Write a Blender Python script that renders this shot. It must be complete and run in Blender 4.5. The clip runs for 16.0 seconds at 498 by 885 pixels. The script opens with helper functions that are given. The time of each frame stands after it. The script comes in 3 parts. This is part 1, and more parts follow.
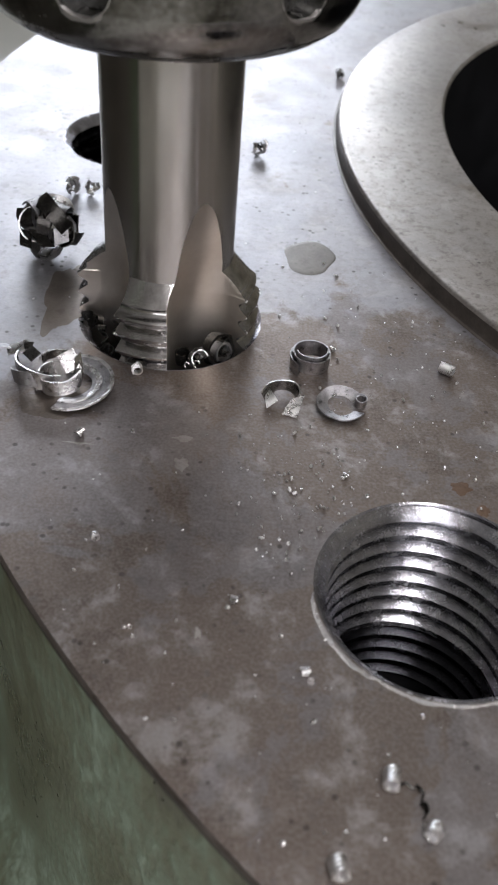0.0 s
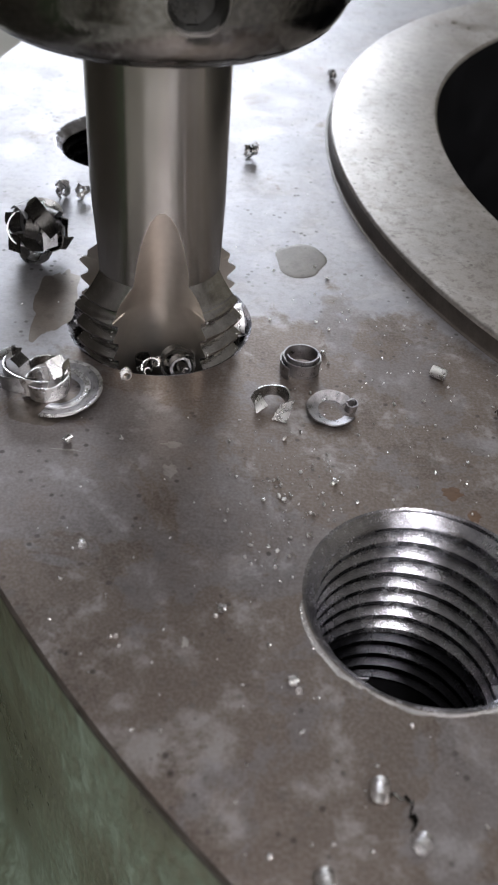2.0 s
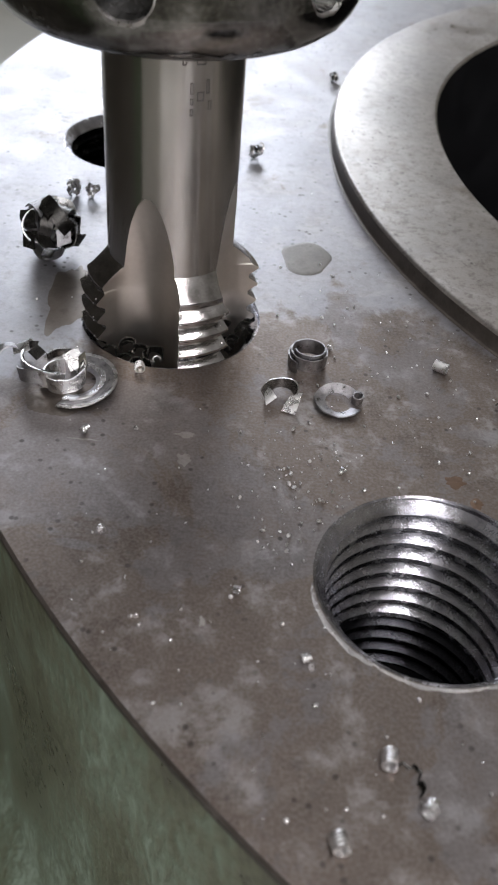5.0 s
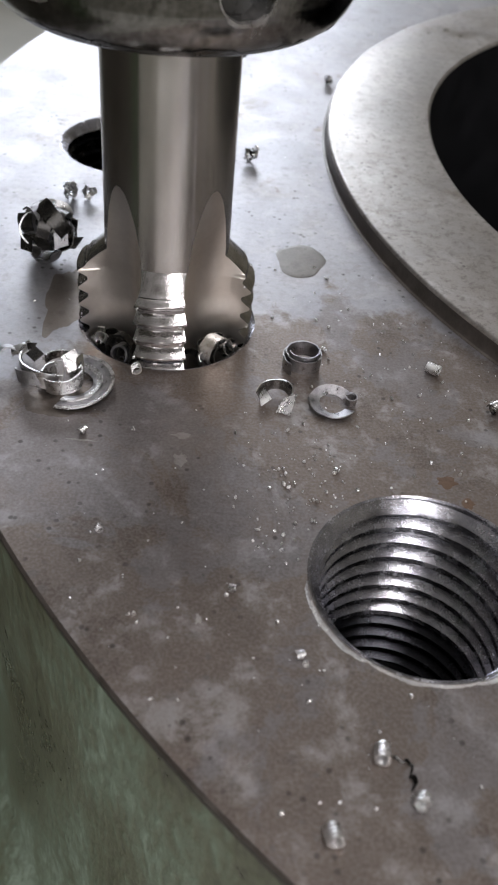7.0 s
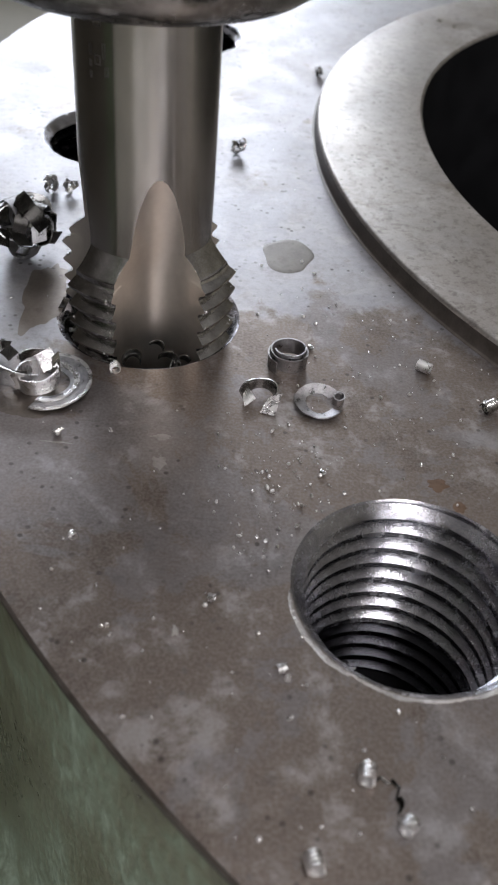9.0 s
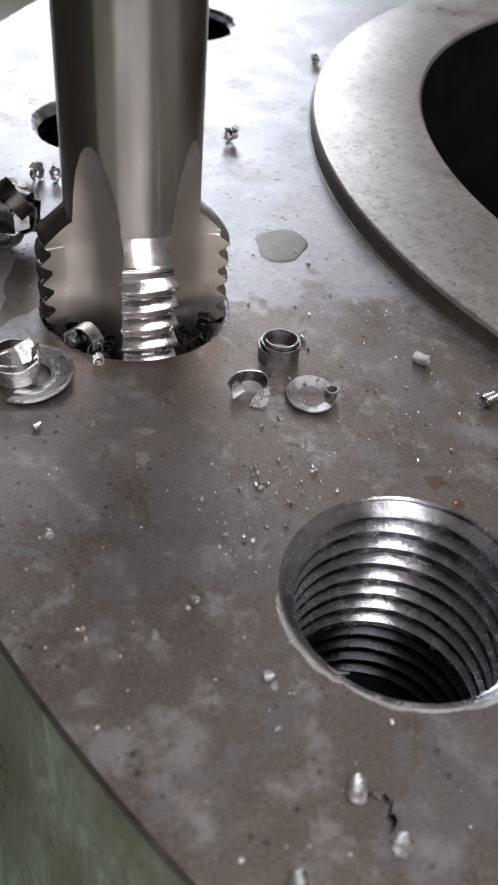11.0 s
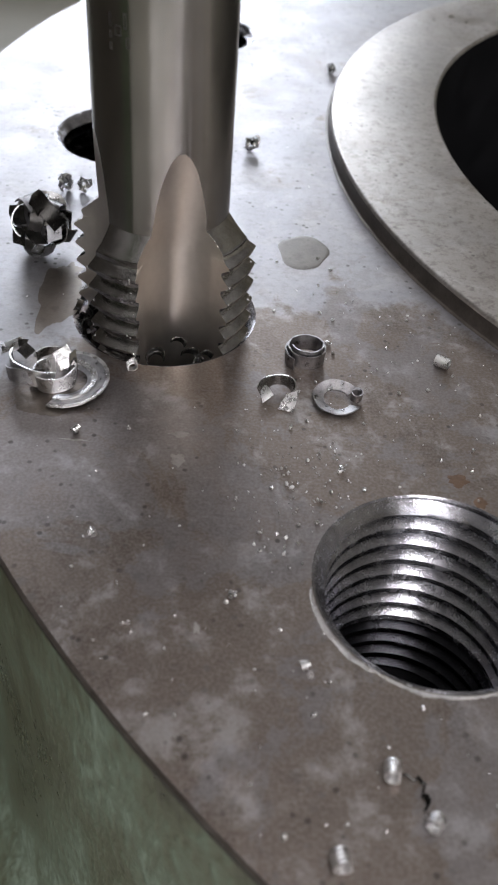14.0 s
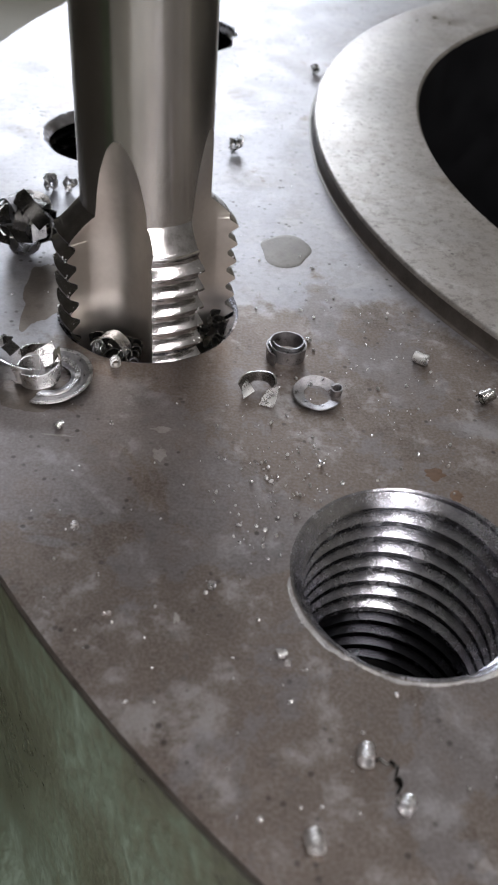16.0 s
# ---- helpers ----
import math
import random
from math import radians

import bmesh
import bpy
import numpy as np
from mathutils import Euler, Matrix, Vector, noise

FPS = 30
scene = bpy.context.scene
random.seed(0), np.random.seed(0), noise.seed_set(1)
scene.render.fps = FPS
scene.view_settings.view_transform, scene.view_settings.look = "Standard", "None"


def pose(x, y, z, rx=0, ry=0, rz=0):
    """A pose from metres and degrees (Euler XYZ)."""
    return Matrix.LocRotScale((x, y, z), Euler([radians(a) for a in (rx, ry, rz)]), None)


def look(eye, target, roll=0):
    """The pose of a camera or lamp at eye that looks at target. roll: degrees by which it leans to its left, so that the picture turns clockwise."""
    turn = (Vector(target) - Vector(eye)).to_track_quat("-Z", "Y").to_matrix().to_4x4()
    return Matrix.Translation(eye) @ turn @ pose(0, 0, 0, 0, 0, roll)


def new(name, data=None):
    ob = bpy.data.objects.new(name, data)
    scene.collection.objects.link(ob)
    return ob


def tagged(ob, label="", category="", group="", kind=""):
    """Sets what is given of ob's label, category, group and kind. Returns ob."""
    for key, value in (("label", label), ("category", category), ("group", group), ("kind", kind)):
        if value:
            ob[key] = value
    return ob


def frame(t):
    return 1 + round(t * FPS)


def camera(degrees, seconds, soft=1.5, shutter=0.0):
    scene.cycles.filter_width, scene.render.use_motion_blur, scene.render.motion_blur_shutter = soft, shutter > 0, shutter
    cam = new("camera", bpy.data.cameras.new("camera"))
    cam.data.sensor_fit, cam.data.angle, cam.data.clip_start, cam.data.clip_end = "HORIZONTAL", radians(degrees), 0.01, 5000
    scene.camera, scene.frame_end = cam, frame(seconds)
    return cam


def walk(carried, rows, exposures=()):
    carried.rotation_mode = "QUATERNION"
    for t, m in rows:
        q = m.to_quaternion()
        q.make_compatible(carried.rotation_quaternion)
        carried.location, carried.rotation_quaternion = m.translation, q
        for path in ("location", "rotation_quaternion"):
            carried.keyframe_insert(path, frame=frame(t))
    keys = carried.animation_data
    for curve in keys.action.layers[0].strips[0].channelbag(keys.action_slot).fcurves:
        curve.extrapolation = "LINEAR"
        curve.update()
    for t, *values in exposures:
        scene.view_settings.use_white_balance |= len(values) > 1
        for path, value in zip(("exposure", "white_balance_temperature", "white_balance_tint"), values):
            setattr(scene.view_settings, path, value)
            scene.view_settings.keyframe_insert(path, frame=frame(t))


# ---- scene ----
cam = camera(30.58, 16.0, soft=2.0)
cam.data.dof.use_dof, cam.data.dof.focus_distance, cam.data.dof.aperture_fstop = True, 0.22, 40
# seconds, x, y, z in metres, turn in degrees
ROWS = [
    (0, -0.03909, -0.11325, 0.13480, 48.175, -3.907, 3.066),
    (0.5, -0.03788, -0.11137, 0.13400, 48.145, -3.782, 3.111),
    (1, -0.03805, -0.11075, 0.13618, 48.259, -3.678, 3.049),
    (1.5, -0.03670, -0.11061, 0.13443, 48.215, -3.769, 2.938),
    (2, -0.03693, -0.11111, 0.13483, 48.189, -3.706, 2.854),
    (2.5, -0.03682, -0.11233, 0.13510, 48.204, -3.879, 2.771),
    (3, -0.03902, -0.11369, 0.13562, 48.160, -3.819, 3.029),
    (3.5, -0.04210, -0.11585, 0.13709, 48.187, -4.046, 3.079),
    (4, -0.04165, -0.11828, 0.13758, 48.202, -4.057, 2.950),
    (6.3, -0.04062, -0.11831, 0.13829, 48.134, -4.307, 2.401),
    (6.5, -0.04173, -0.11857, 0.13841, 48.156, -4.277, 2.423),
    (7, -0.04121, -0.12054, 0.14031, 48.165, -4.394, 2.355),
    (7.5, -0.03830, -0.12180, 0.13782, 48.217, -4.418, 2.193),
    (8, -0.03750, -0.11971, 0.13722, 48.173, -4.368, 2.096),
    (10.5, -0.03670, -0.10757, 0.12993, 48.038, -4.184, 2.307),
    (11, -0.03424, -0.10724, 0.12867, 48.055, -4.196, 2.262),
    (11.5, -0.03694, -0.10784, 0.13051, 48.027, -3.934, 2.258),
    (12, -0.03841, -0.10691, 0.13221, 48.080, -3.812, 2.353),
    (12.5, -0.04108, -0.10665, 0.13326, 48.023, -3.868, 2.438),
    (13, -0.03794, -0.10745, 0.13148, 48.057, -3.764, 2.425),
    (13.5, -0.03751, -0.10987, 0.13289, 48.058, -3.629, 2.354),
    (14, -0.03933, -0.11347, 0.13402, 48.097, -3.621, 2.387),
    (14.5, -0.03879, -0.11649, 0.13587, 48.063, -3.847, 2.334),
    (15, -0.03832, -0.11784, 0.13726, 48.089, -3.867, 2.222),
    (15.5, -0.03826, -0.11786, 0.13617, 48.121, -3.924, 2.067),
    (16, -0.03677, -0.11675, 0.13575, 48.110, -3.833, 1.912),
]
walk(cam, [(t, pose(x, y, z, rx, ry, rz)) for t, x, y, z, rx, ry, rz in ROWS])

# ---- world and light ----
world = bpy.data.worlds.new("world")
scene.world = world
world.use_nodes = True
wn = world.node_tree
sky = wn.nodes.new("ShaderNodeTexSky")
sky.sky_type, sky.sun_disc = "NISHITA", False
sky.sun_elevation, sky.sun_rotation = radians(40), radians(200)
wn.links.new(sky.outputs[0], wn.nodes["Background"].inputs[0])
wn.nodes["Background"].inputs[1].default_value = 0.1
scene.view_settings.exposure = 0.0


def area_lamp(name, sx, sy, power, colour, m):
    data = bpy.data.lights.new(name, "AREA")
    data.shape, data.size, data.size_y, data.energy, data.color = "RECTANGLE", sx, sy, power, colour
    ob = new(name, data)
    ob.matrix_world = m
    return ob


# daylight in the window openings, the workshop's ceiling light and an added fill panel
area_lamp("window_daylight", 1.7, 1.1, 72, (0.86, 0.91, 1.0), pose(-0.65, 3.44, 1.2, -90, 0, 0))
for x in (-0.325, 0.505, 1.335):
    area_lamp("window_daylight", 0.75, 1.5, 16.0, (1.0, 0.97, 0.97), pose(x, -2.54, 1.3, 90, 0, 0))
area_lamp("ceiling_light", 0.28, 1.8, 44, (1.0, 0.97, 0.98), pose(0.54, -0.95, 2.4))
# wide dim fill, added to brighten the middle of the flange
area_lamp("ceiling_light", 2.8, 1.3, 5.5, (1.0, 0.97, 0.98), look((-0.1, 2.6, 2.46), (-0.1, 2.601, 0)))


# ---- materials ----
def material(name, colours, rough=(0.3, 0.5), metal=0.0, scale=60.0, fine=900.0, bump=0.1, stretch=(1, 1, 1), ior=1.45, coat=0.0, ends=(0.32, 0.68), turned=0.0):
    """Colour from a coarse and a fine noise through a ramp, roughness from another, fine relief. scale, fine: per metre.
    turned: strength of the lathe marks that run round z and draw highlights out along z."""
    m = bpy.data.materials.new(name)
    m.use_nodes = True
    t = m.node_tree
    b = t.nodes["Principled BSDF"]
    co = t.nodes.new("ShaderNodeTexCoord")
    mp = t.nodes.new("ShaderNodeMapping")
    mp.inputs["Scale"].default_value = stretch
    t.links.new(co.outputs["Object"], mp.inputs[0])
    info = t.nodes.new("ShaderNodeObjectInfo")
    add = t.nodes.new("ShaderNodeVectorMath")
    t.links.new(mp.outputs[0], add.inputs[0])
    t.links.new(info.outputs["Random"], add.inputs[1])
    n1, n2 = t.nodes.new("ShaderNodeTexNoise"), t.nodes.new("ShaderNodeTexNoise")
    for n, s, d in ((n1, scale, 6), (n2, fine, 3)):
        n.inputs["Scale"].default_value, n.inputs["Detail"].default_value = s, d
        t.links.new(add.outputs[0], n.inputs["Vector"])
    mix = t.nodes.new("ShaderNodeMath")
    mix.operation = "MULTIPLY_ADD"
    mix.inputs[1].default_value = 0.3
    t.links.new(n2.outputs[0], mix.inputs[0])
    sc = t.nodes.new("ShaderNodeMath")
    sc.operation = "MULTIPLY"
    sc.inputs[1].default_value = 0.7
    t.links.new(n1.outputs[0], sc.inputs[0])
    t.links.new(sc.outputs[0], mix.inputs[2])
    ramp = t.nodes.new("ShaderNodeValToRGB")
    e = ramp.color_ramp.elements
    while len(e) < len(colours):
        e.new(0.5)
    for i, c in enumerate(colours):
        e[i].position = ends[0] + (ends[1] - ends[0]) * i / max(1, len(colours) - 1)
        e[i].color = (*c, 1)
    t.links.new(mix.outputs[0], ramp.inputs[0])
    t.links.new(ramp.outputs[0], b.inputs["Base Color"])
    mr = t.nodes.new("ShaderNodeMapRange")
    mr.inputs[1].default_value, mr.inputs[2].default_value = 0.35, 0.65
    mr.inputs[3].default_value, mr.inputs[4].default_value = rough
    t.links.new(mix.outputs[0], mr.inputs[0])
    t.links.new(mr.outputs[0], b.inputs["Roughness"])
    b.inputs["Metallic"].default_value, b.inputs["IOR"].default_value = metal, ior
    b.inputs["Coat Weight"].default_value = coat
    if turned:
        tg = t.nodes.new("ShaderNodeTangent")
        tg.direction_type, tg.axis = "RADIAL", "Z"
        b.inputs["Anisotropic"].default_value, b.inputs["Anisotropic Rotation"].default_value = turned, 0.25
        t.links.new(tg.outputs[0], b.inputs["Tangent"])
    if bump:
        bp = t.nodes.new("ShaderNodeBump")
        bp.inputs["Strength"].default_value, bp.inputs["Distance"].default_value = bump, 0.0004
        t.links.new(n2.outputs[0], bp.inputs["Height"])
        t.links.new(bp.outputs[0], b.inputs["Normal"])
    return m


def face_material(name, wet, dry, pale, rough_wet, rough_dry, film, mottle=0.4):
    """Machined steel under a patchy oil film: brown where wet, grey-blue where dry, with veins, pits and a fine grain."""
    m = bpy.data.materials.new(name)
    m.use_nodes = True
    t = m.node_tree
    b = t.nodes["Principled BSDF"]
    co = t.nodes.new("ShaderNodeTexCoord")

    def tex(scale, detail, distortion=0.0, rough=0.55):
        n = t.nodes.new("ShaderNodeTexNoise")
        n.inputs["Scale"].default_value, n.inputs["Detail"].default_value = scale, detail
        n.inputs["Distortion"].default_value, n.inputs["Roughness"].default_value = distortion, rough
        t.links.new(co.outputs["Object"], n.inputs["Vector"])
        return n.outputs[0]

    def span(x, a, c, lo=0.0, hi=1.0, smooth=True):
        n = t.nodes.new("ShaderNodeMapRange")
        n.interpolation_type = "SMOOTHSTEP" if smooth else "LINEAR"
        for k, v in enumerate((a, c, lo, hi)):
            n.inputs[k + 1].default_value = v
        t.links.new(x, n.inputs[0])
        return n.outputs[0]

    def calc(op, x, y):
        n = t.nodes.new("ShaderNodeMath")
        n.operation = op
        for k, v in enumerate((x, y)):
            if isinstance(v, (int, float)):
                n.inputs[k].default_value = v
            else:
                t.links.new(v, n.inputs[k])
        return n.outputs[0]

    def blend(fac, x, y):
        n = t.nodes.new("ShaderNodeMix")
        n.data_type = "RGBA"
        if isinstance(fac, (int, float)):
            n.inputs[0].default_value = fac
        else:
            t.links.new(fac, n.inputs[0])
        for k, v in ((6, x), (7, y)):
            if isinstance(v, tuple):
                n.inputs[k].default_value = (*v, 1)
            else:
                t.links.new(v, n.inputs[k])
        return n.outputs[2]

    big, veins, fine = tex(17, 9, 0.25, 0.7), tex(70, 8, 0.2, 0.7), tex(1500, 2)
    dist = t.nodes.new("ShaderNodeVectorMath")
    dist.operation = "DISTANCE"
    dist.inputs[1].default_value = film[:3]
    t.links.new(co.outputs["Object"], dist.inputs[0])
    near = span(dist.outputs["Value"], film[3], film[3] * 1.75, 0.2, -0.06)
    wetness = span(calc("ADD", big, near), 0.495, 0.565)
    pits = t.nodes.new("ShaderNodeTexVoronoi")
    pits.inputs["Scale"].default_value = 300
    t.links.new(co.outputs["Object"], pits.inputs["Vector"])
    sparse = calc("MULTIPLY", span(pits.outputs["Distance"], 0.10, 0.22, 1.0, 0.0), span(tex(60, 3), 0.45, 0.6))
    c = blend(wetness, dry, wet)
    c = blend(span(veins, 0.5, 0.63, 0.0, 0.55), c, pale)
    oily = span(wetness, 0, 1, 0.25, 1.0, False)
    c = blend(calc("MULTIPLY", span(tex(34, 9, 0.3, 0.72), 0.52, 0.575, 0.0, 0.75), oily), c, (wet[0] * 0.72, wet[1] * 0.69, wet[2] * 0.66))
    c = blend(span(tex(21, 9, 0.4, 0.68), 0.5, 0.54, 0.0, 0.35), c, (dry[0] * 0.72, dry[1] * 0.74, dry[2] * 0.78))
    c = blend(calc("MULTIPLY", span(tex(24, 6, 0.2, 0.65), 0.54, 0.7, 0.0, 0.4), oily), c, (0.19, 0.14, 0.105))
    c = blend(span(tex(420, 5, 0.0, 0.7), 0.45, 0.7, 0.0, mottle), c, (wet[0] * 0.6, wet[1] * 0.6, wet[2] * 0.62))
    c = blend(span(fine, 0.35, 0.7, 0.0, 0.2), c, pale)
    c = blend(calc("MULTIPLY", sparse, 0.75), c, (0.05, 0.045, 0.04))
    # dried drops: dull dots of a few sizes, thick in some places
    dots = 0.0
    for size, lo, hi in ((150, 0.46, 0.6), (330, 0.5, 0.62)):
        cell = t.nodes.new("ShaderNodeTexVoronoi")
        cell.inputs["Scale"].default_value = size
        t.links.new(co.outputs["Object"], cell.inputs["Vector"])
        dots = calc("MAXIMUM", dots, calc("MULTIPLY", span(calc("ADD", cell.outputs["Distance"], calc("MULTIPLY", tex(900, 3), 0.25)), 0.25, 0.38, 1.0, 0.0), span(tex(size * 0.3, 3), lo, hi)))
    c = blend(calc("MULTIPLY", dots, 0.4), c, (dry[0] * 0.5, dry[1] * 0.49, dry[2] * 0.47))
    t.links.new(c, b.inputs["Base Color"])
    r = calc("ADD", span(wetness, 0, 1, rough_dry, rough_wet, False), span(veins, 0.3, 0.7, -0.05, 0.08))
    t.links.new(r, b.inputs["Roughness"])
    b.inputs["Metallic"].default_value = 0.8
    h = calc("ADD", calc("MULTIPLY", fine, span(wetness, 0, 1, 0.9, 0.3, False)), calc("MULTIPLY", sparse, -1.2))
    h = calc("ADD", h, calc("MULTIPLY", tex(260, 4), 0.35))
    bp = t.nodes.new("ShaderNodeBump")
    bp.inputs["Strength"].default_value, bp.inputs["Distance"].default_value = 0.1, 0.0004
    t.links.new(h, bp.inputs["Height"])
    t.links.new(bp.outputs[0], b.inputs["Normal"])
    return m


FACE = face_material("oily_machined_steel", (0.165, 0.134, 0.115), (0.30, 0.294, 0.31), (0.40, 0.385, 0.385), 0.39, 0.44, (-0.02, 0.008, 0, 0.06), 0.25)
RING = face_material("turned_steel_face", (0.20, 0.173, 0.153), (0.275, 0.253, 0.237), (0.39, 0.372, 0.36), 0.29, 0.37, (0.3, 0.0, 0, 0.1), 0.75)
THREAD = material("cut_thread_steel", [(0.24, 0.225, 0.22), (0.50, 0.485, 0.485)], (0.1, 0.22), 1.0, 300, 2200, 0.1)
# near black, the shade deep inside the bore and holes put into colour
BORE_SHADE = material("bore_shade_black", [(0.004, 0.004, 0.0045), (0.008, 0.008, 0.009)], (0.7, 0.9), 0.0, 60, 600, ior=1.12)
PAINT = material("green_machine_paint", [(0.062, 0.058, 0.035), (0.135, 0.142, 0.092), (0.185, 0.226, 0.165), (0.31, 0.38, 0.305)], (0.25, 0.55), 0.0, 30, 420, 1.0, (1, 1, 0.42), ends=(0.37, 0.63))
HOLE_THREAD = material("oily_cut_thread_steel", [(0.18, 0.177, 0.2), (0.53, 0.523, 0.565)], (0.21, 0.3), 1.0, 260, 2600, 0.12, turned=1.0)
# black from oil, with the shade down the holes painted in
OIL_SHADE_THREAD = material("oily_shaded_thread_steel", [(0.012, 0.012, 0.014), (0.035, 0.035, 0.04)], (0.15, 0.3), 1.0, 260, 2600, 0.2, turned=0.8)
# darker than the faces, for the ring's side and the flange's edge
RING_EDGE = material("dark_turned_edge", [(0.05, 0.042, 0.036), (0.11, 0.095, 0.085)], (0.35, 0.55), 0.5, 150, 900, 0.3)
SHANK = material("ground_tool_steel", [(0.44, 0.42, 0.405), (0.58, 0.555, 0.535)], (0.2, 0.23), 1.0, 120, 1800, 0.0, (1, 1, 0.5), turned=1.0)
MARK = material("etched_marking", [(0.09, 0.08, 0.08), (0.16, 0.15, 0.145)], (0.3, 0.5), 0.6, 300, 2000, 0.0)
SMEAR = face_material("dried_coolant", (0.28, 0.255, 0.235), (0.34, 0.32, 0.30), (0.42, 0.40, 0.385), 0.45, 0.5, (1, 1, 0, 0.1), 0.6)
FLUTE = material("milled_flute_steel", [(0.64, 0.592, 0.54), (0.76, 0.71, 0.655)], (0.33, 0.38), 1.0, 60, 700, 0.03)
NUT = material("worn_holder_steel", [(0.09, 0.088, 0.082), (0.24, 0.235, 0.225), (0.42, 0.41, 0.40)], (0.12, 0.28), 1.0, 90, 900, 0.12, turned=0.7)
CHIP = material("bright_steel_chip", [(0.6, 0.59, 0.60), (0.82, 0.81, 0.81)], (0.2, 0.38), 1.0, 500, 4000, 0.3)
GREYCHIP = material("dull_steel_chip", [(0.2, 0.195, 0.205), (0.48, 0.47, 0.485)], (0.25, 0.45), 1.0, 500, 3000, 0.5)
BURR = material("burred_steel", [(0.26, 0.245, 0.235), (0.55, 0.53, 0.52)], (0.25, 0.5), 1.0, 350, 2500, 0.6)
OILCHIP = material("oil_black_steel_chip", [(0.02, 0.019, 0.018), (0.09, 0.085, 0.08)], (0.12, 0.3), 0.9, 400, 3000, 0.3)
RUST = face_material("rust_bloom", (0.13, 0.082, 0.055), (0.15, 0.098, 0.068), (0.18, 0.12, 0.085), 0.5, 0.6, (1, 1, 0, 0.1), 0.6)
GREASE_SHADE = material("grease_and_slot_shade", [(0.012, 0.012, 0.012), (0.035, 0.033, 0.03)], (0.2, 0.4), 0.0, 200, 1500, 0.4)
DARKCHIP = material("oil_wet_and_shaded_chip", [(0.16, 0.155, 0.15), (0.42, 0.41, 0.4)], (0.1, 0.25), 1.0, 400, 3000, 0.2)
OIL = face_material("cutting_oil_film", (0.10, 0.09, 0.081), (0.13, 0.119, 0.108), (0.19, 0.177, 0.163), 0.36, 0.42, (1, 1, 0, 0.1), 0.3)
TRICKLE = face_material("fresh_oil_film", (0.150, 0.125, 0.108), (0.165, 0.14, 0.122), (0.21, 0.185, 0.165), 0.3, 0.34, (1, 1, 0, 0.1), 0.4)
WALL = material("cream_wall_paint", [(0.41, 0.39, 0.325), (0.48, 0.455, 0.385)], (0.6, 0.8), 0, 3, 60)
DARKPAINT = material("dark_machine_paint", [(0.03, 0.026, 0.02), (0.05, 0.044, 0.036)], (0.4, 0.6), 0, 4, 80)
DADO = material("dark_green_wall_paint", [(0.035, 0.05, 0.025), (0.055, 0.075, 0.04)], (0.5, 0.7), 0, 3, 60)
FLOOR = material("pale_workshop_floor", [(0.43, 0.425, 0.395), (0.54, 0.53, 0.49)], (0.6, 0.8), 0, 3, 90)
CEIL = material("pale_ceiling", [(0.5, 0.49, 0.48), (0.56, 0.55, 0.54)], (0.8, 0.9), 0, 2, 40)


# ---- mesh helpers ----
def finish(name, bm, mat, parent=None, label="", smooth=35):
    bmesh.ops.recalc_face_normals(bm, faces=bm.faces)
    for f in bm.faces:
        f.smooth = smooth > 0
    if smooth:
        for ed in bm.edges:
            if len(ed.link_faces) == 2 and ed.calc_face_angle(0) > radians(smooth):
                ed.smooth = False
    me = bpy.data.meshes.new(name)
    bm.to_mesh(me)
    bm.free()
    me.materials.append(mat)
    ob = new(name, me)
    if parent:
        ob.parent = parent
    if label:
        tagged(ob, label)
    return ob


def part(name, bm, mat, parent, label="", smooth=35):
    return finish(name, bm, mat, parent, label, smooth)


def box(bm, x0, x1, y0, y1, z0, z1):
    v = [bm.verts.new((x, y, z)) for z in (z0, z1) for x, y in ((x0, y0), (x1, y0), (x1, y1), (x0, y1))]
    for f in ((0, 1, 2, 3), (4, 5, 6, 7), (0, 1, 5, 4), (1, 2, 6, 5), (2, 3, 7, 6), (3, 0, 4, 7)):
        bm.faces.new([v[i] for i in f])


def grid(bm, rows, closed=True):
    """Skin over rows of points of equal length."""
    vs = [[bm.verts.new(p) for p in r] for r in rows]
    n = len(vs[0])
    for a, b in zip(vs, vs[1:]):
        for i in range(n if closed else n - 1):
            bm.faces.new((a[i], a[(i + 1) % n], b[(i + 1) % n], b[i]))
    return vs


def lathe(bm, profile, cx=0.0, cy=0.0, n=96, a0=0.0, a1=2 * math.pi):
    full = a1 - a0 > 6.28
    m = n if full else n + 1
    return grid(bm, [[(cx + r * math.cos(a0 + (a1 - a0) * i / n), cy + r * math.sin(a0 + (a1 - a0) * i / n), z) for i in range(m)] for r, z in profile], full)


def strip(bm, sections, th):
    """A ribbon: sections of centre, half width vector, normal."""
    rings = []
    for c, w, nrm in sections:
        nn = nrm.normalized() * th / 2
        rings.append([bm.verts.new(c + w + nn), bm.verts.new(c - w + nn), bm.verts.new(c - w - nn), bm.verts.new(c + w - nn)])
    for a, b in zip(rings, rings[1:]):
        for i in range(4):
            bm.faces.new((a[i], a[(i + 1) % 4], b[(i + 1) % 4], b[i]))
    bm.faces.new(rings[0][::-1])
    bm.faces.new(rings[-1])


MM = 0.001

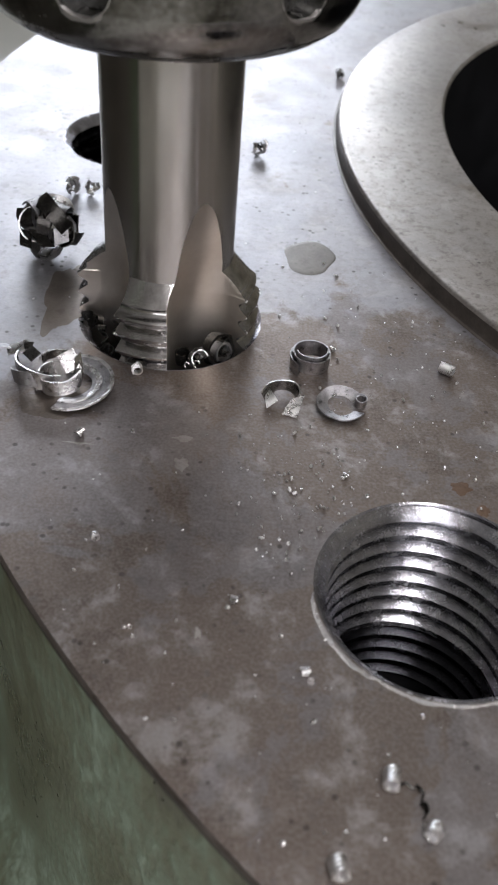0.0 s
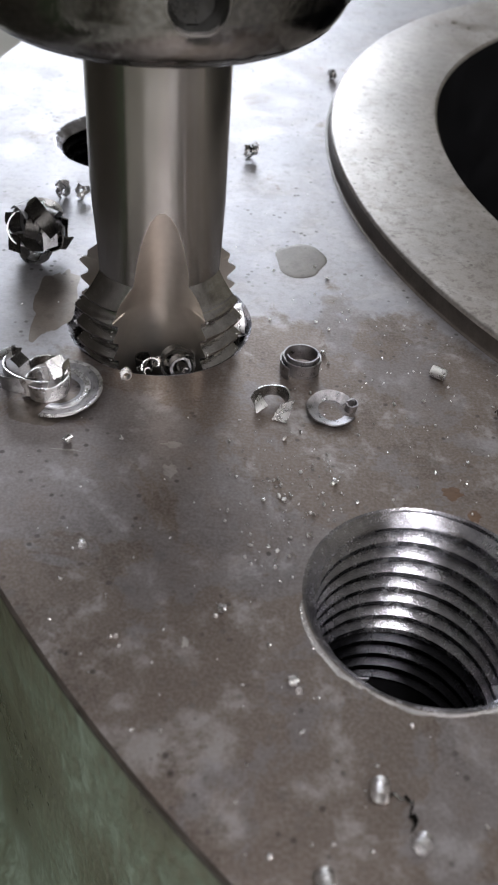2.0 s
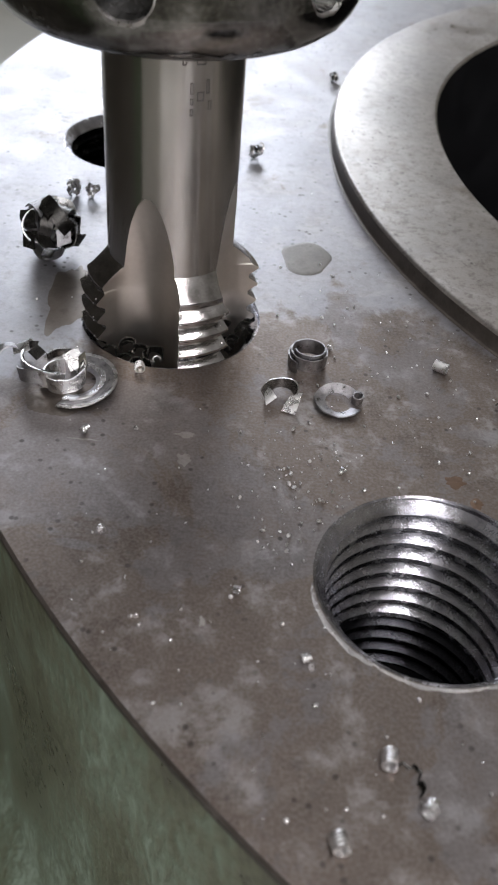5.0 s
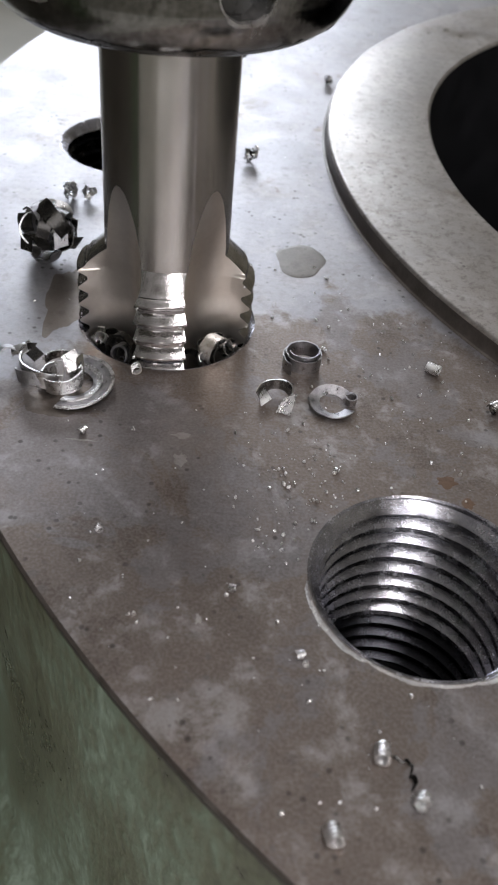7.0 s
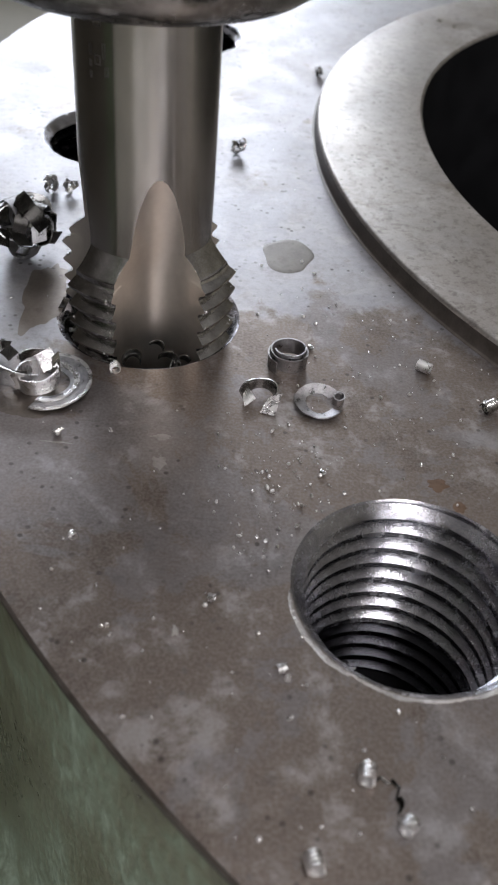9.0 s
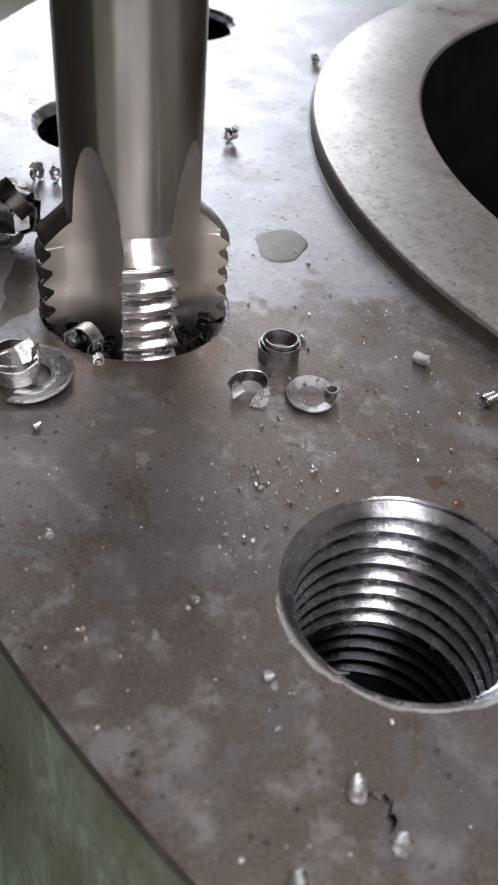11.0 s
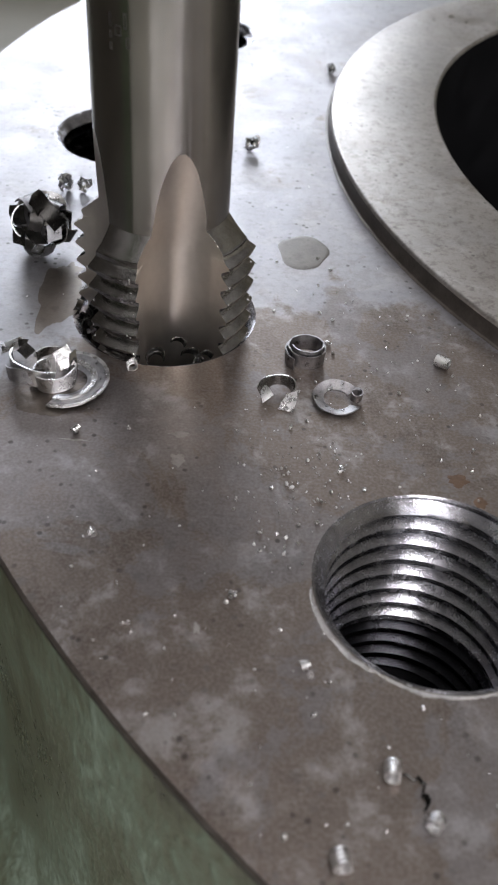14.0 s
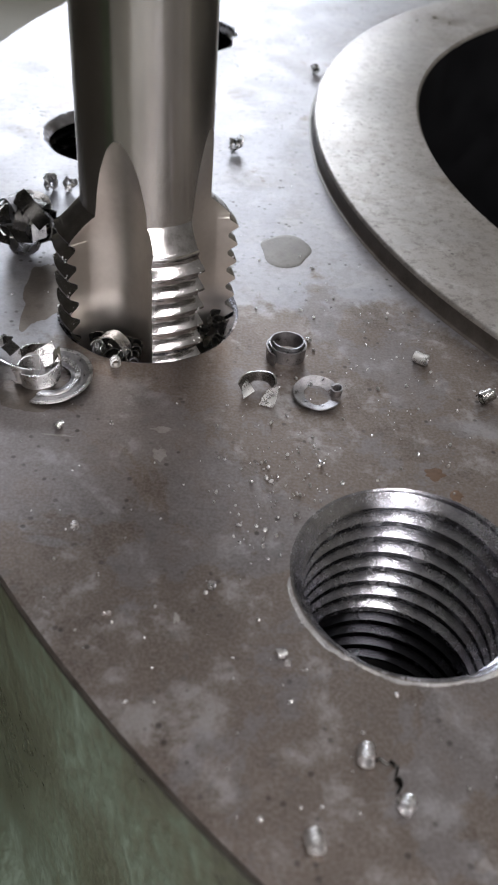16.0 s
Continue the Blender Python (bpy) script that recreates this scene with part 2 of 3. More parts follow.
# ---- the room ----
def room():
    t, x0, x1, y0, y1, z0, z1 = 0.15, -3.2, 3.2, -2.6, 3.5, -0.95, 2.5
    bm = bmesh.new()
    box(bm, x0 - t, x1 + t, y0 - t, y1 + t, z0 - t, z0)
    tagged(finish("floor", bm, FLOOR, smooth=0), "pale painted workshop floor", "floor", kind="structure")
    bm = bmesh.new()
    box(bm, x0 - t, x1 + t, y0 - t, y1 + t, z1, z1 + t)
    tagged(finish("ceiling", bm, CEIL, smooth=0), "pale grey workshop ceiling", "ceiling", kind="structure")
    for name, b, mat, what in (("wall_west", (x0 - t, x0, y0, y1), DADO, "dark green painted workshop wall"), ("wall_east", (x1, x1 + t, y0, y1), WALL, "cream painted workshop wall")):
        bm = bmesh.new()
        box(bm, *b, z0, z1)
        tagged(finish(name, bm, mat, smooth=0), what, "wall", kind="structure")
    for name, ya, yb, wx0, wx1, wz0, wz1 in (("wall_north", y1, y1 + t, -1.52, 0.22, 0.63, 1.77), ("wall_south", y0 - t, y0, -0.72, 1.73, 0.53, 2.07)):
        bm = bmesh.new()
        box(bm, x0 - t, wx0, ya, yb, z0, z1)
        box(bm, wx1, x1 + t, ya, yb, z0, z1)
        box(bm, wx0, wx1, ya, yb, z0, wz0)
        box(bm, wx0, wx1, ya, yb, wz1, z1)
        tagged(finish(name, bm, WALL, smooth=0), "cream painted workshop wall with a window opening", "wall", kind="structure")


room()

# ---- the machine's column ----
def column():
    root = tagged(new("machine_column"), "dark machine column with a green cover panel", "machine")
    bm = bmesh.new()
    box(bm, -1.15, -0.72, -0.6, 0.85, -0.93, 1.45)
    bmesh.ops.bevel(bm, geom=list(bm.edges), offset=0.03, segments=3, affect="EDGES")
    part("column_body", bm, DARKPAINT, root, "dark brown-grey painted column")
    bm = bmesh.new()
    box(bm, -0.72, -0.714, -0.53, -0.3, -0.8, 1.4)
    part("column_panel", bm, DADO, root, "green cover panel")
    bm = bmesh.new()
    box(bm, -1.3, -0.62, -0.7, 0.95, -0.95, -0.88)
    bmesh.ops.bevel(bm, geom=list(bm.edges), offset=0.01, segments=2, affect="EDGES")
    part("column_foot", bm, DARKPAINT, root)


column()

# ---- the flanged casting ----
CX, CY = 200.6 * MM, 206.7 * MM
EDGE, BOSS, BOSS_H, HOLE = 352 * MM, 216 * MM, 6 * MM, 177 * MM
PITCH = 5 * MM
# threaded bolt holes: place, rim radius
HOLES = [(0.6, -0.3, 24.2), (-61.0, 85.0, 23.7), (-86.0, 192.0, 24.5), (-70.0, 303.0, 24.5)]


def thread_radius(phase, crest, root):
    """Radius of a 60 degree internal thread at a phase from 0 to 1."""
    p = phase % 1.0
    if p < 0.3:
        return crest
    if p < 0.6:
        return crest + (root - crest) * (p - 0.3) / 0.3
    if p < 0.7:
        return root
    return root + (crest - root) * (p - 0.7) / 0.3


def threaded_hole(parent, x, y, rim, oil, depth=58):
    """Rows follow the helix, so that crests and roots stay crisp. Below the depth oil, oil and shade are put into a
    black colour.
    """
    n, crest, root = 144, rim - 3.0, rim - 0.6
    steps = (0.0, 0.15, 0.3, 0.4, 0.5, 0.6, 0.65, 0.7, 0.8, 0.9)

    def ring(r, z):
        return [(x + r * MM * math.cos(2 * math.pi * i / n), y + r * MM * math.sin(2 * math.pi * i / n), z * MM) for i in range(n + 1)]
    rows = [ring(rim, 0), ring(rim - 0.15, -0.1)]
    for turn in range(0, int(depth / 5) + 2):
        for p in reversed(steps):
            row = []
            for i in range(n + 1):
                z = (p - turn - 1 + i / n) * 5
                a = 2 * math.pi * i / n
                zz = max(-depth, min(-0.2, z))
                wear = 0.12 * noise.noise((x * 90 + 3 * math.cos(a), 3 * math.sin(a), zz * 0.4))
                r = max(thread_radius(p, crest, root) + wear, rim - 0.3 + zz * 0.95)
                row.append((x + r * MM * math.cos(a), y + r * MM * math.sin(a), zz * MM))
            rows.append(row)
    hole = None
    for name, mat, what, soaked in (("threaded_hole", HOLE_THREAD, "bright freshly cut internal thread", False), ("oily_thread", OIL_SHADE_THREAD, "oily thread with the shade of the hole put into its black colour", True)):
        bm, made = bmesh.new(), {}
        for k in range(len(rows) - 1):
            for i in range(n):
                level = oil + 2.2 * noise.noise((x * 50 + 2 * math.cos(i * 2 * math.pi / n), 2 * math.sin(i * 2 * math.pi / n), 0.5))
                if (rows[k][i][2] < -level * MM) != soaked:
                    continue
                quad = [(k, i), (k, i + 1), (k + 1, i + 1), (k + 1, i)]
                for v in quad:
                    if v not in made:
                        made[v] = bm.verts.new(rows[v[0]][v[1]])
                bm.faces.new([made[v] for v in quad])
        bmesh.ops.remove_doubles(bm, verts=bm.verts, dist=0.00003)
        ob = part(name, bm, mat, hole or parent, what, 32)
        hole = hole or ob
    bm = bmesh.new()
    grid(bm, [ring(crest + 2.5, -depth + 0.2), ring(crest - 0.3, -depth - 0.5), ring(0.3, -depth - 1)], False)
    part("drilled_bottom", bm, BORE_SHADE, hole, "bottom of the hole, painted black for oil and shade")
    return hole


def casting():
    root = tagged(new("flanged_casting"), "large oily round steel flange on a green painted casting", "workpiece")
    root.location = (0, 0, 0)
    # the machined face between the boss and the edge, with its bolt holes
    bm = bmesh.new()
    n = 360

    def loop(x, y, r, m):
        v = [bm.verts.new((x + r * math.cos(2 * math.pi * i / m), y + r * math.sin(2 * math.pi * i / m), 0)) for i in range(m)]
        return [bm.edges.new((v[i], v[(i + 1) % m])) for i in range(m)]
    edges = loop(CX, CY, EDGE - 0.0006, n) + loop(CX, CY, BOSS, n)
    for x, y, r in HOLES:
        edges += loop(x * MM, y * MM, r * MM, 120)
    bmesh.ops.triangle_fill(bm, use_beauty=True, edges=edges, normal=(0, 0, 1))
    part("flange_face", bm, FACE, root, "brown-grey oily machined steel face", 0)
    bm = bmesh.new()
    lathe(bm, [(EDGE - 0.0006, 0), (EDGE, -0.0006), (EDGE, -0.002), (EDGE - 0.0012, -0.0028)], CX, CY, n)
    part("face_edge", bm, RING_EDGE, root, "dark bare edge of the flange")
    bm = bmesh.new()
    lathe(bm, [(EDGE - 0.0012, -0.0028), (EDGE - 0.0012, -0.15), (EDGE + 0.002, -0.19), (EDGE + 0.02, -0.225), (EDGE + 0.07, -0.25), (EDGE + 0.08, -0.26), (EDGE + 0.08, -0.31), (EDGE + 0.02, -0.33), (EDGE, -0.95)], CX, CY, n)
    part("casting_body", bm, PAINT, root, "grimy green painted casting wall")
    bm = bmesh.new()
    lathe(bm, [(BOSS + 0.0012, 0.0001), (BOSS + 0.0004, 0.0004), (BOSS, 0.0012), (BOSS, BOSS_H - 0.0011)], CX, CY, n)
    part("ring_edge", bm, RING_EDGE, root, "dark side of the raised ring")
    bm = bmesh.new()
    lathe(bm, [(BOSS, BOSS_H - 0.0011), (BOSS - 0.0003, BOSS_H - 0.0005), (BOSS - 0.0008, BOSS_H - 0.00012), (BOSS - 0.0014, BOSS_H), (HOLE + 0.001, BOSS_H), (HOLE, BOSS_H - 0.001)], CX, CY, n)
    part("raised_ring", bm, RING, root, "raised turned steel ring around the bore")
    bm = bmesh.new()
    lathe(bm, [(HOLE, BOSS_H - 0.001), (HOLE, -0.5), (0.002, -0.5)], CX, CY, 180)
    part("bore", bm, BORE_SHADE, root, "deep bore with its shade put into a near-black colour")
    for x, y, r in HOLES:
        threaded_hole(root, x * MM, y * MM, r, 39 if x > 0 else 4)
    return root


casting()

# ---- tap and holder ----
AX, AY = -61.4 * MM, 85.0 * MM
# seconds and turn in degrees: running in, a stop, then backing out
TURN = [
    (0.0, 30), (0.3, 18.5), (0.5, 12), (0.7, 7), (1.0, 3), (1.5, 2.5), (2.0, 4), (2.3, 6.5), (2.5, 9), (2.7, 13), (2.9, 22), (3.0, 27), (3.2, 38), (3.4, 48),
    (3.5, 52), (3.7, 66), (4.0, 88), (4.2, 103), (5.25, 178), (6.3, 254), (6.5, 271), (6.8, 301), (7.0, 313), (7.3, 331), (7.5, 346), (7.8, 370), (8.0, 387),
    (8.2, 402), (9.25, 480), (10.3, 556), (10.5, 570), (10.8, 588), (11.0, 599), (11.3, 624), (11.5, 640), (11.8, 665), (12.0, 677), (12.3, 695), (12.5, 709),
    (12.8, 737), (13.0, 749), (13.3, 770), (13.5, 787), (13.8, 810), (14.0, 825), (14.3, 846), (14.5, 858), (14.8, 881), (15.0, 895), (15.2, 913), (15.4, 928),
    (15.7, 949), (16.0, 968),
]
FRONT = -84.0      # azimuth towards which a flute faces at turn 0
SHOULDER = 19.5    # height in mm of the tap's shoulder at turn 50


def turn_pose(deg):
    return pose(AX, AY, (SHOULDER + (deg - 50) / 72.0) * MM, 0, 0, deg)


def tap_radius(a, z):
    """Radius in mm of the tap at azimuth a (radians) and height z above its shoulder."""
    if z >= 0:
        r = 15.75
    elif z > -4.6:
        r = 15.75 - z * 1.02
    else:
        p = (z / 5 - a / (2 * math.pi)) % 1.0
        d = abs(p - 0.5) * 2
        r = 20.6 + 2.4 * min(1, max(0, (d - 0.2) / 0.68)) * min(1, (-4.6 - z) / 2.2)
        r = min(r, 23 - max(0, -z - 42) * 0.25)
    return r


def fluted(angles, z):
    """Radii in mm round the tap at height z, and where the flutes cut. Each flute is a hooked groove that runs out up the shank."""
    land = np.array([tap_radius(a, z) for a in angles])
    env = 15.75 if z >= 0 else (15.75 - z * 1.02 if z > -4.6 else min(23.0, 20.44 + (-4.6 - z) * 1.1) - max(0, -z - 42) * 0.25)
    rise = max(0.0, z + 5) ** 1.5 / 32.3
    f = (angles - radians(FRONT - 2.5 * min(1.0, max(0.0, (3 - z) / 9))) + math.pi / 4) % (math.pi / 2) - math.pi / 4
    d, g = 23.2 + rise, 11.2
    inside = d * d + env * env - 2 * d * env * np.cos(f) < g * g
    deep = d * np.cos(f) - np.sqrt(np.maximum(g * g - (d * np.sin(f)) ** 2, 0)) - 0.9 * np.maximum(0, 1 - (f / 0.49) ** 2) * min(1.0, max(0.0, (14 - z) / 28))
    out = np.where(inside, np.minimum(deep, land), land)
    return out, out < land - 1e-6


def tap():
    root = tagged(new("screw_tap"), "large four-flute steel screw tap turning in the bolt hole", "tap")
    n = 640
    zs = list(np.arange(-46, -4.6, 5 / 24)) + list(np.arange(-4.6, -0.1, 0.15)) + [-0.05, 0.0] + list(np.arange(0.4, 24.5, 0.4)) + [27, 34, 50, 75]
    rows, cut = [], []
    for z in zs:
        angles = np.arange(n) * 2 * math.pi / n
        rad, c = fluted(angles, z)
        cut += [bool(v) for v in c]
        rows.append([(r * MM * math.cos(a), r * MM * math.sin(a), z * MM) for r, a in zip(rad, angles)])
    lists = {}
    for k in range(len(zs) - 1):
        for i in range(n):
            i2 = (i + 1) % n
            c = cut[k * n + i] + cut[k * n + i2] + cut[k * n + n + i] + cut[k * n + n + i2]
            q = int(((360 * (i + 0.5) / n - FRONT + 45) % 360) // 90)
            ql = int(((360 * (i + 0.5) / n - FRONT) % 360) // 90)
            key = ("flute", q) if c >= (2 if zs[k] > -4.5 else 1) else (("cutting_land", ql) if zs[k] < -0.01 else ("shank", 0))
            lists.setdefault(key, []).append(((k, i), (k, i2), (k + 1, i2), (k + 1, i)))
    mats = {"flute": FLUTE, "cutting_land": THREAD, "shank": SHANK}
    for (name, _), faces in sorted(lists.items()):
        bm, made = bmesh.new(), {}
        for f in faces:
            for v in f:
                if v not in made:
                    made[v] = bm.verts.new(rows[v[0]][v[1]])
            bm.faces.new([made[v] for v in f])
        part(name, bm, mats[name], root, {"flute": "smooth milled flute", "cutting_land": "row of bright thread-cutting teeth", "shank": "polished round shank"}[name], 28)
    # bright torn flecks on the edges of the teeth
    rnd = random.Random(2)
    for k in range(4):
        bm = bmesh.new()
        for side in (29.5, -31.5):
            deg = FRONT - 2.5 + 90 * k + side
            for turn in range(-9, 0):
                z = 5 * ((deg % 360) / 360 + turn)
                for _ in range(3):
                    zz = z + rnd.gauss(0, 0.9)
                    if zz > -6.5 or zz < -42 or rnd.random() < 0.25:
                        continue
                    a = radians(deg + rnd.gauss(0, 1.0))
                    r, e = tap_radius(a, zz) * MM, rnd.uniform(0.12, 0.42) * MM
                    m = Matrix.Translation((r * math.cos(a), r * math.sin(a), zz * MM)) @ Euler((rnd.random() * 6, rnd.random() * 6, rnd.random() * 6)).to_matrix().to_4x4() @ Matrix.Diagonal((e * rnd.uniform(0.8, 2.2), e, e * 0.5, 1))
                    bmesh.ops.create_icosphere(bm, subdivisions=1, radius=1, matrix=m)
        tagged(part("tooth_burr", bm, CHIP, root, "", 0), "bright torn flecks on the teeth", kind="stuff")
    # stamped marking on the shank, as plain bars
    for az, z0, z1, w in ((137, 38.2, 40.6, 2.2), (137, 35.0, 37.2, 2.0), (145, 37, 40, 0.7), (137, 27.5, 29.5, 1.6), (130, 24.5, 26, 0.7), (130, 26.8, 28.2, 0.7), (130, 29, 31.5, 0.7), (145, 25.5, 27.5, 0.9), (143, 29, 32, 0.8), (124, 35, 38, 0.9)):
        bm = bmesh.new()
        rr, z0, z1 = 15.77, z0 + 15, z1 + 15
        h = math.degrees(w / rr / 2)
        for a0, a1, za, zb in ((az - h, az - h + 0.9, z0, z1), (az + h - 0.9, az + h, z0, z1), (az - h, az + h, z0, z0 + 0.25), (az - h, az + h, z1 - 0.25, z1)):
            grid(bm, [[(rr * MM * math.cos(radians(a)), rr * MM * math.sin(radians(a)), z * MM) for a in np.linspace(a0, a1, 4)] for z in (za, zb)], False)
        part("marking", bm, MARK, root, "dark etched marking")
    return root


def holder():
    root = tagged(new("tap_holder"), "dark worn steel tap holder with a slotted clamping nut", "tool holder")
    bm = bmesh.new()
    prof = [(15.9, 62), (16.2, 56.4), (17, 56.0), (28, 56.0), (31, 56.3), (33.6, 57.2), (34.4, 57.9), (35.8, 58.8), (37.4, 60.9), (38.5, 63.3)] + [(38.8 + 0.2 * min(1, k / 4), 64.4 + 0.3 * k) for k in range(17)] + [(39, 74), (39, 84), (39, 95), (36, 96)]
    n = 1080

    def slot_half(z):
        return 7.6 * math.sqrt(max(0.0, 1 - max(0.0, (69.3 - z) / 4.8) ** 2)) if z > 64.5 else 0
    rows = []
    for r, z in prof:
        row = []
        for i in range(n):
            deg = 360 * i / n
            q = abs((deg - FRONT - 7 + 30) % 60 - 30)
            rr = r - 5.5 * min(1, max(0, (slot_half(z) - q) / 0.5)) if z < 95.5 else r
            row.append((rr * MM * math.cos(radians(deg)), rr * MM * math.sin(radians(deg)), z * MM))
        rows.append(row)
    grid(bm, rows)
    nut = part("clamping_nut", bm, NUT, root, "rounded nut with spanner slots")
    # bright worn lips of the slots
    for k in range(6):
        mid = FRONT + 7 + 60 * k
        bm, path = bmesh.new(), []
        zs = [78] + [64.65 + 4.65 * (1 - math.cos(math.pi / 2 * (1 - j / 12))) for j in range(13)]
        for side, seq in ((-1, zs), (1, zs[::-1])):
            path += [(mid + side * (slot_half(z) + 0.35), z) for z in seq]
        rim = [[((38.75 + out) * MM * math.cos(radians(a)), (38.75 + out) * MM * math.sin(radians(a)), z * MM) for a, z in
                [(mid + (a - mid) * (1 + wide), z - 12 * wide * (z < 66)) for a, z in path]] for out, wide in ((-0.5, -0.02), (0.32, 0.0), (0.27, 0.03 + 0.03 * (k % 2)))]
        grid(bm, rim, False)
        part("slot_lip", bm, BURR, nut, "bright worn lip of a spanner slot")
        # near-black sheet over the slot's bottom that paints its shade
        bm = bmesh.new()
        grid(bm, [[(33.8 * MM * math.cos(radians(mid + u * (slot_half(z) - 0.3))), 33.8 * MM * math.sin(radians(mid + u * (slot_half(z) - 0.3))), z * MM) for u in np.linspace(-1, 1, 9)] for z in np.linspace(64.8, 94, 24)], False)
        part("slot_recess", bm, GREASE_SHADE, nut, "dark sheet painting the shade inside a spanner slot")
    # grease that clings above the nut's lower edge
    bm, low, high = bmesh.new(), [], []
    for i in range(n):
        a = 2 * math.pi * i / n
        g = max(0.05, 0.5 + 1.3 * noise.noise((3 * math.cos(a), 3 * math.sin(a), 1)) + 0.7 * noise.noise((14 * math.cos(a), 14 * math.sin(a), 4)))
        for row, t in ((low, -0.5), (high, min(1.9, g))):
            z = 58.2 + t
            r = np.interp(z, [p[1] for p in prof[3:12]], [p[0] for p in prof[3:12]]) + 0.12
            row.append((r * MM * math.cos(a), r * MM * math.sin(a), z * MM))
    grid(bm, [low, high])
    part("grease_line", bm, GREASE_SHADE, nut, "dark ragged line of grease")
    bm = bmesh.new()
    lathe(bm, [(15.9 * MM, 0.06), (15.9 * MM, 0.094), (33 * MM, 0.094), (33 * MM, 0.2), (45 * MM, 0.205), (45 * MM, 0.42), (0.001, 0.42)], n=96)
    part("holder_body", bm, NUT, root)
    return root


TAP, HOLDER = tap(), holder()


# ---- chips ----
def coil(bm, r0, r1, turns, width, th, lean=0.0, climb=0.0, n=None, twist=0.0):
    """A curl about z: radius from r0 to r1, ribbon edge to edge along z, its foot at z = 0. In mm."""
    n = n or int(22 * turns) + 4
    secs = []
    for i in range(n + 1):
        s = i / n
        a = 2 * math.pi * turns * s
        r = r0 + (r1 - r0) * s
        out = Vector((math.cos(a), math.sin(a), 0))
        tip = lean + twist * abs(2 * s - 1) ** 3
        w = (Vector((0, 0, 1)) * math.cos(tip) + out * math.sin(tip)) * width / 2 * MM
        c = out * r * MM + Vector((0, 0, (width / 2 * abs(math.cos(lean)) + th + climb * s) * MM))
        secs.append((c, w, out * math.cos(tip) - Vector((0, 0, 1)) * math.sin(tip)))
    strip(bm, secs, th * MM)


def bend(bm, m):
    bmesh.ops.transform(bm, matrix=m, verts=bm.verts)


def drop(bm):
    """Lay the mesh so that its lowest point is at z = 0."""
    low = min(v.co.z for v in bm.verts)
    for v in bm.verts:
        v.co.z -= low


def chip(name, bm, x, y, mat, label, rz=0, rx=0, ry=0):
    bend(bm, pose(0, 0, 0, rx, ry, rz))
    drop(bm)
    ob = finish(name, bm, mat, None, "", 50)
    ob.location = (x * MM, y * MM, 0)
    return tagged(ob, label, "metal chip", "chips on the flange")


def rough_up(bm, amount, freq=400):
    for v in bm.verts:
        v.co += noise.noise_vector(v.co * freq) * amount * MM


bm = bmesh.new()
coil(bm, 3.7, 5.0, 2.1, 3.6, 0.38, 0.05, -2.2)
rough_up(bm, 0.15, 350)
chip("coiled_chip", bm, -24.6, 68.0, GREYCHIP, "grey steel chip curled into a short upright tube", 200)
bm = bmesh.new()
coil(bm, 4.5, 4.9, 0.8, 2.8, 0.3, 1.2, 0.8)
bend(bm, pose(-3.6 * MM, 2.2 * MM, -0.6 * MM))
coil(bm, 1.0, 1.6, 1.2, 2.2, 0.3)
bend(bm, pose(3.6 * MM, -2.2 * MM, 0))
rough_up(bm, 0.25, 300)
chip("spiral_chip", bm, -17.0, 53.4, GREYCHIP, "flat washer-like spiral steel chip", 38, 5, -4)
bm = bmesh.new()
coil(bm, 1.2, 1.35, 1.6, 3.6, 0.25)
chip("small_chip", bm, 7.7, 71.0, CHIP, "tiny bright rolled steel chip lying on its side", 60, 90, 0)
# small tight springs of swarf
for x, y, r, turns, length, rz, what in ((-11.0, -38.0, 1.3, 4.0, 3.0, -8, "small bright ribbed curl of swarf"), (-4.4, -46.6, 1.2, 3.0, 2.2, -35, "small bright ribbed curl of swarf"),
                                         (-20.4, -52.8, 1.35, 4.0, 2.8, 12, "small grey ribbed curl of swarf"), (21.8, 54.5, 1.5, 3.8, 3.4, 125, "small wet curl of swarf"), (-26.2, -21.4, 0.75, 2.4, 1.4, 100, "tiny bright curl of swarf"),
                                         (-24.2, -22.0, 0.4, 2.0, 0.8, 10, "tiny bright curl of swarf"), (-67.1, 6.8, 0.7, 2.4, 1.3, 30, "tiny bright curl of swarf"), (-39.4, -6.7, 0.7, 2.3, 1.2, 80, "tiny bright curl of swarf"),
                                         (-66.5, 61.0, 1.2, 2.6, 2.2, 15, "small bright curl of swarf on the hole's lip"), (-19.6, 76.0, 0.55, 2.0, 1.0, 50, "tiny bright curl of swarf"), (-78.5, 75.5, 0.8, 2.6, 1.8, 80, "tiny wet curl of swarf"),
                                         (-76.0, 34.5, 0.7, 2.4, 1.6, 140, "tiny grey curl of swarf"), (-17.5, 30.0, 0.5, 2.0, 0.9, 50, "tiny grey curl of swarf")):
    bm = bmesh.new()
    coil(bm, r, r * 0.9, turns, length / turns * 0.8, 0.3, 0.2, length, int(16 * turns))
    rough_up(bm, 0.06)
    chip("small_chip", bm, x, y, DARKCHIP if "wet" in what else CHIP, what, rz, 84, 0)
# dark thread of swarf beside the near chips
bm = bmesh.new()
secs = []
for i in range(33):
    u = i / 32
    x, y = (-10.6 + 8.0 * u, -40.2 - 0.8 * u) if u < 0.5 else (-6.6 + 0.8 * (u - 0.5), -40.6 - 9.8 * (u - 0.5))
    secs.append((Vector(((x + 0.35 * math.sin(23 * u)) * MM, (y + 0.35 * math.sin(31 * u + 1)) * MM, (0.5 + 0.5 * math.sin(9 * u) ** 2) * MM)), Vector((0.2, 0.25, 0.2)) * MM * (0.6 + 1.5 * max(0, u - 0.5)), Vector((0.5, -0.2, 1))))
strip(bm, secs, 0.25 * MM)
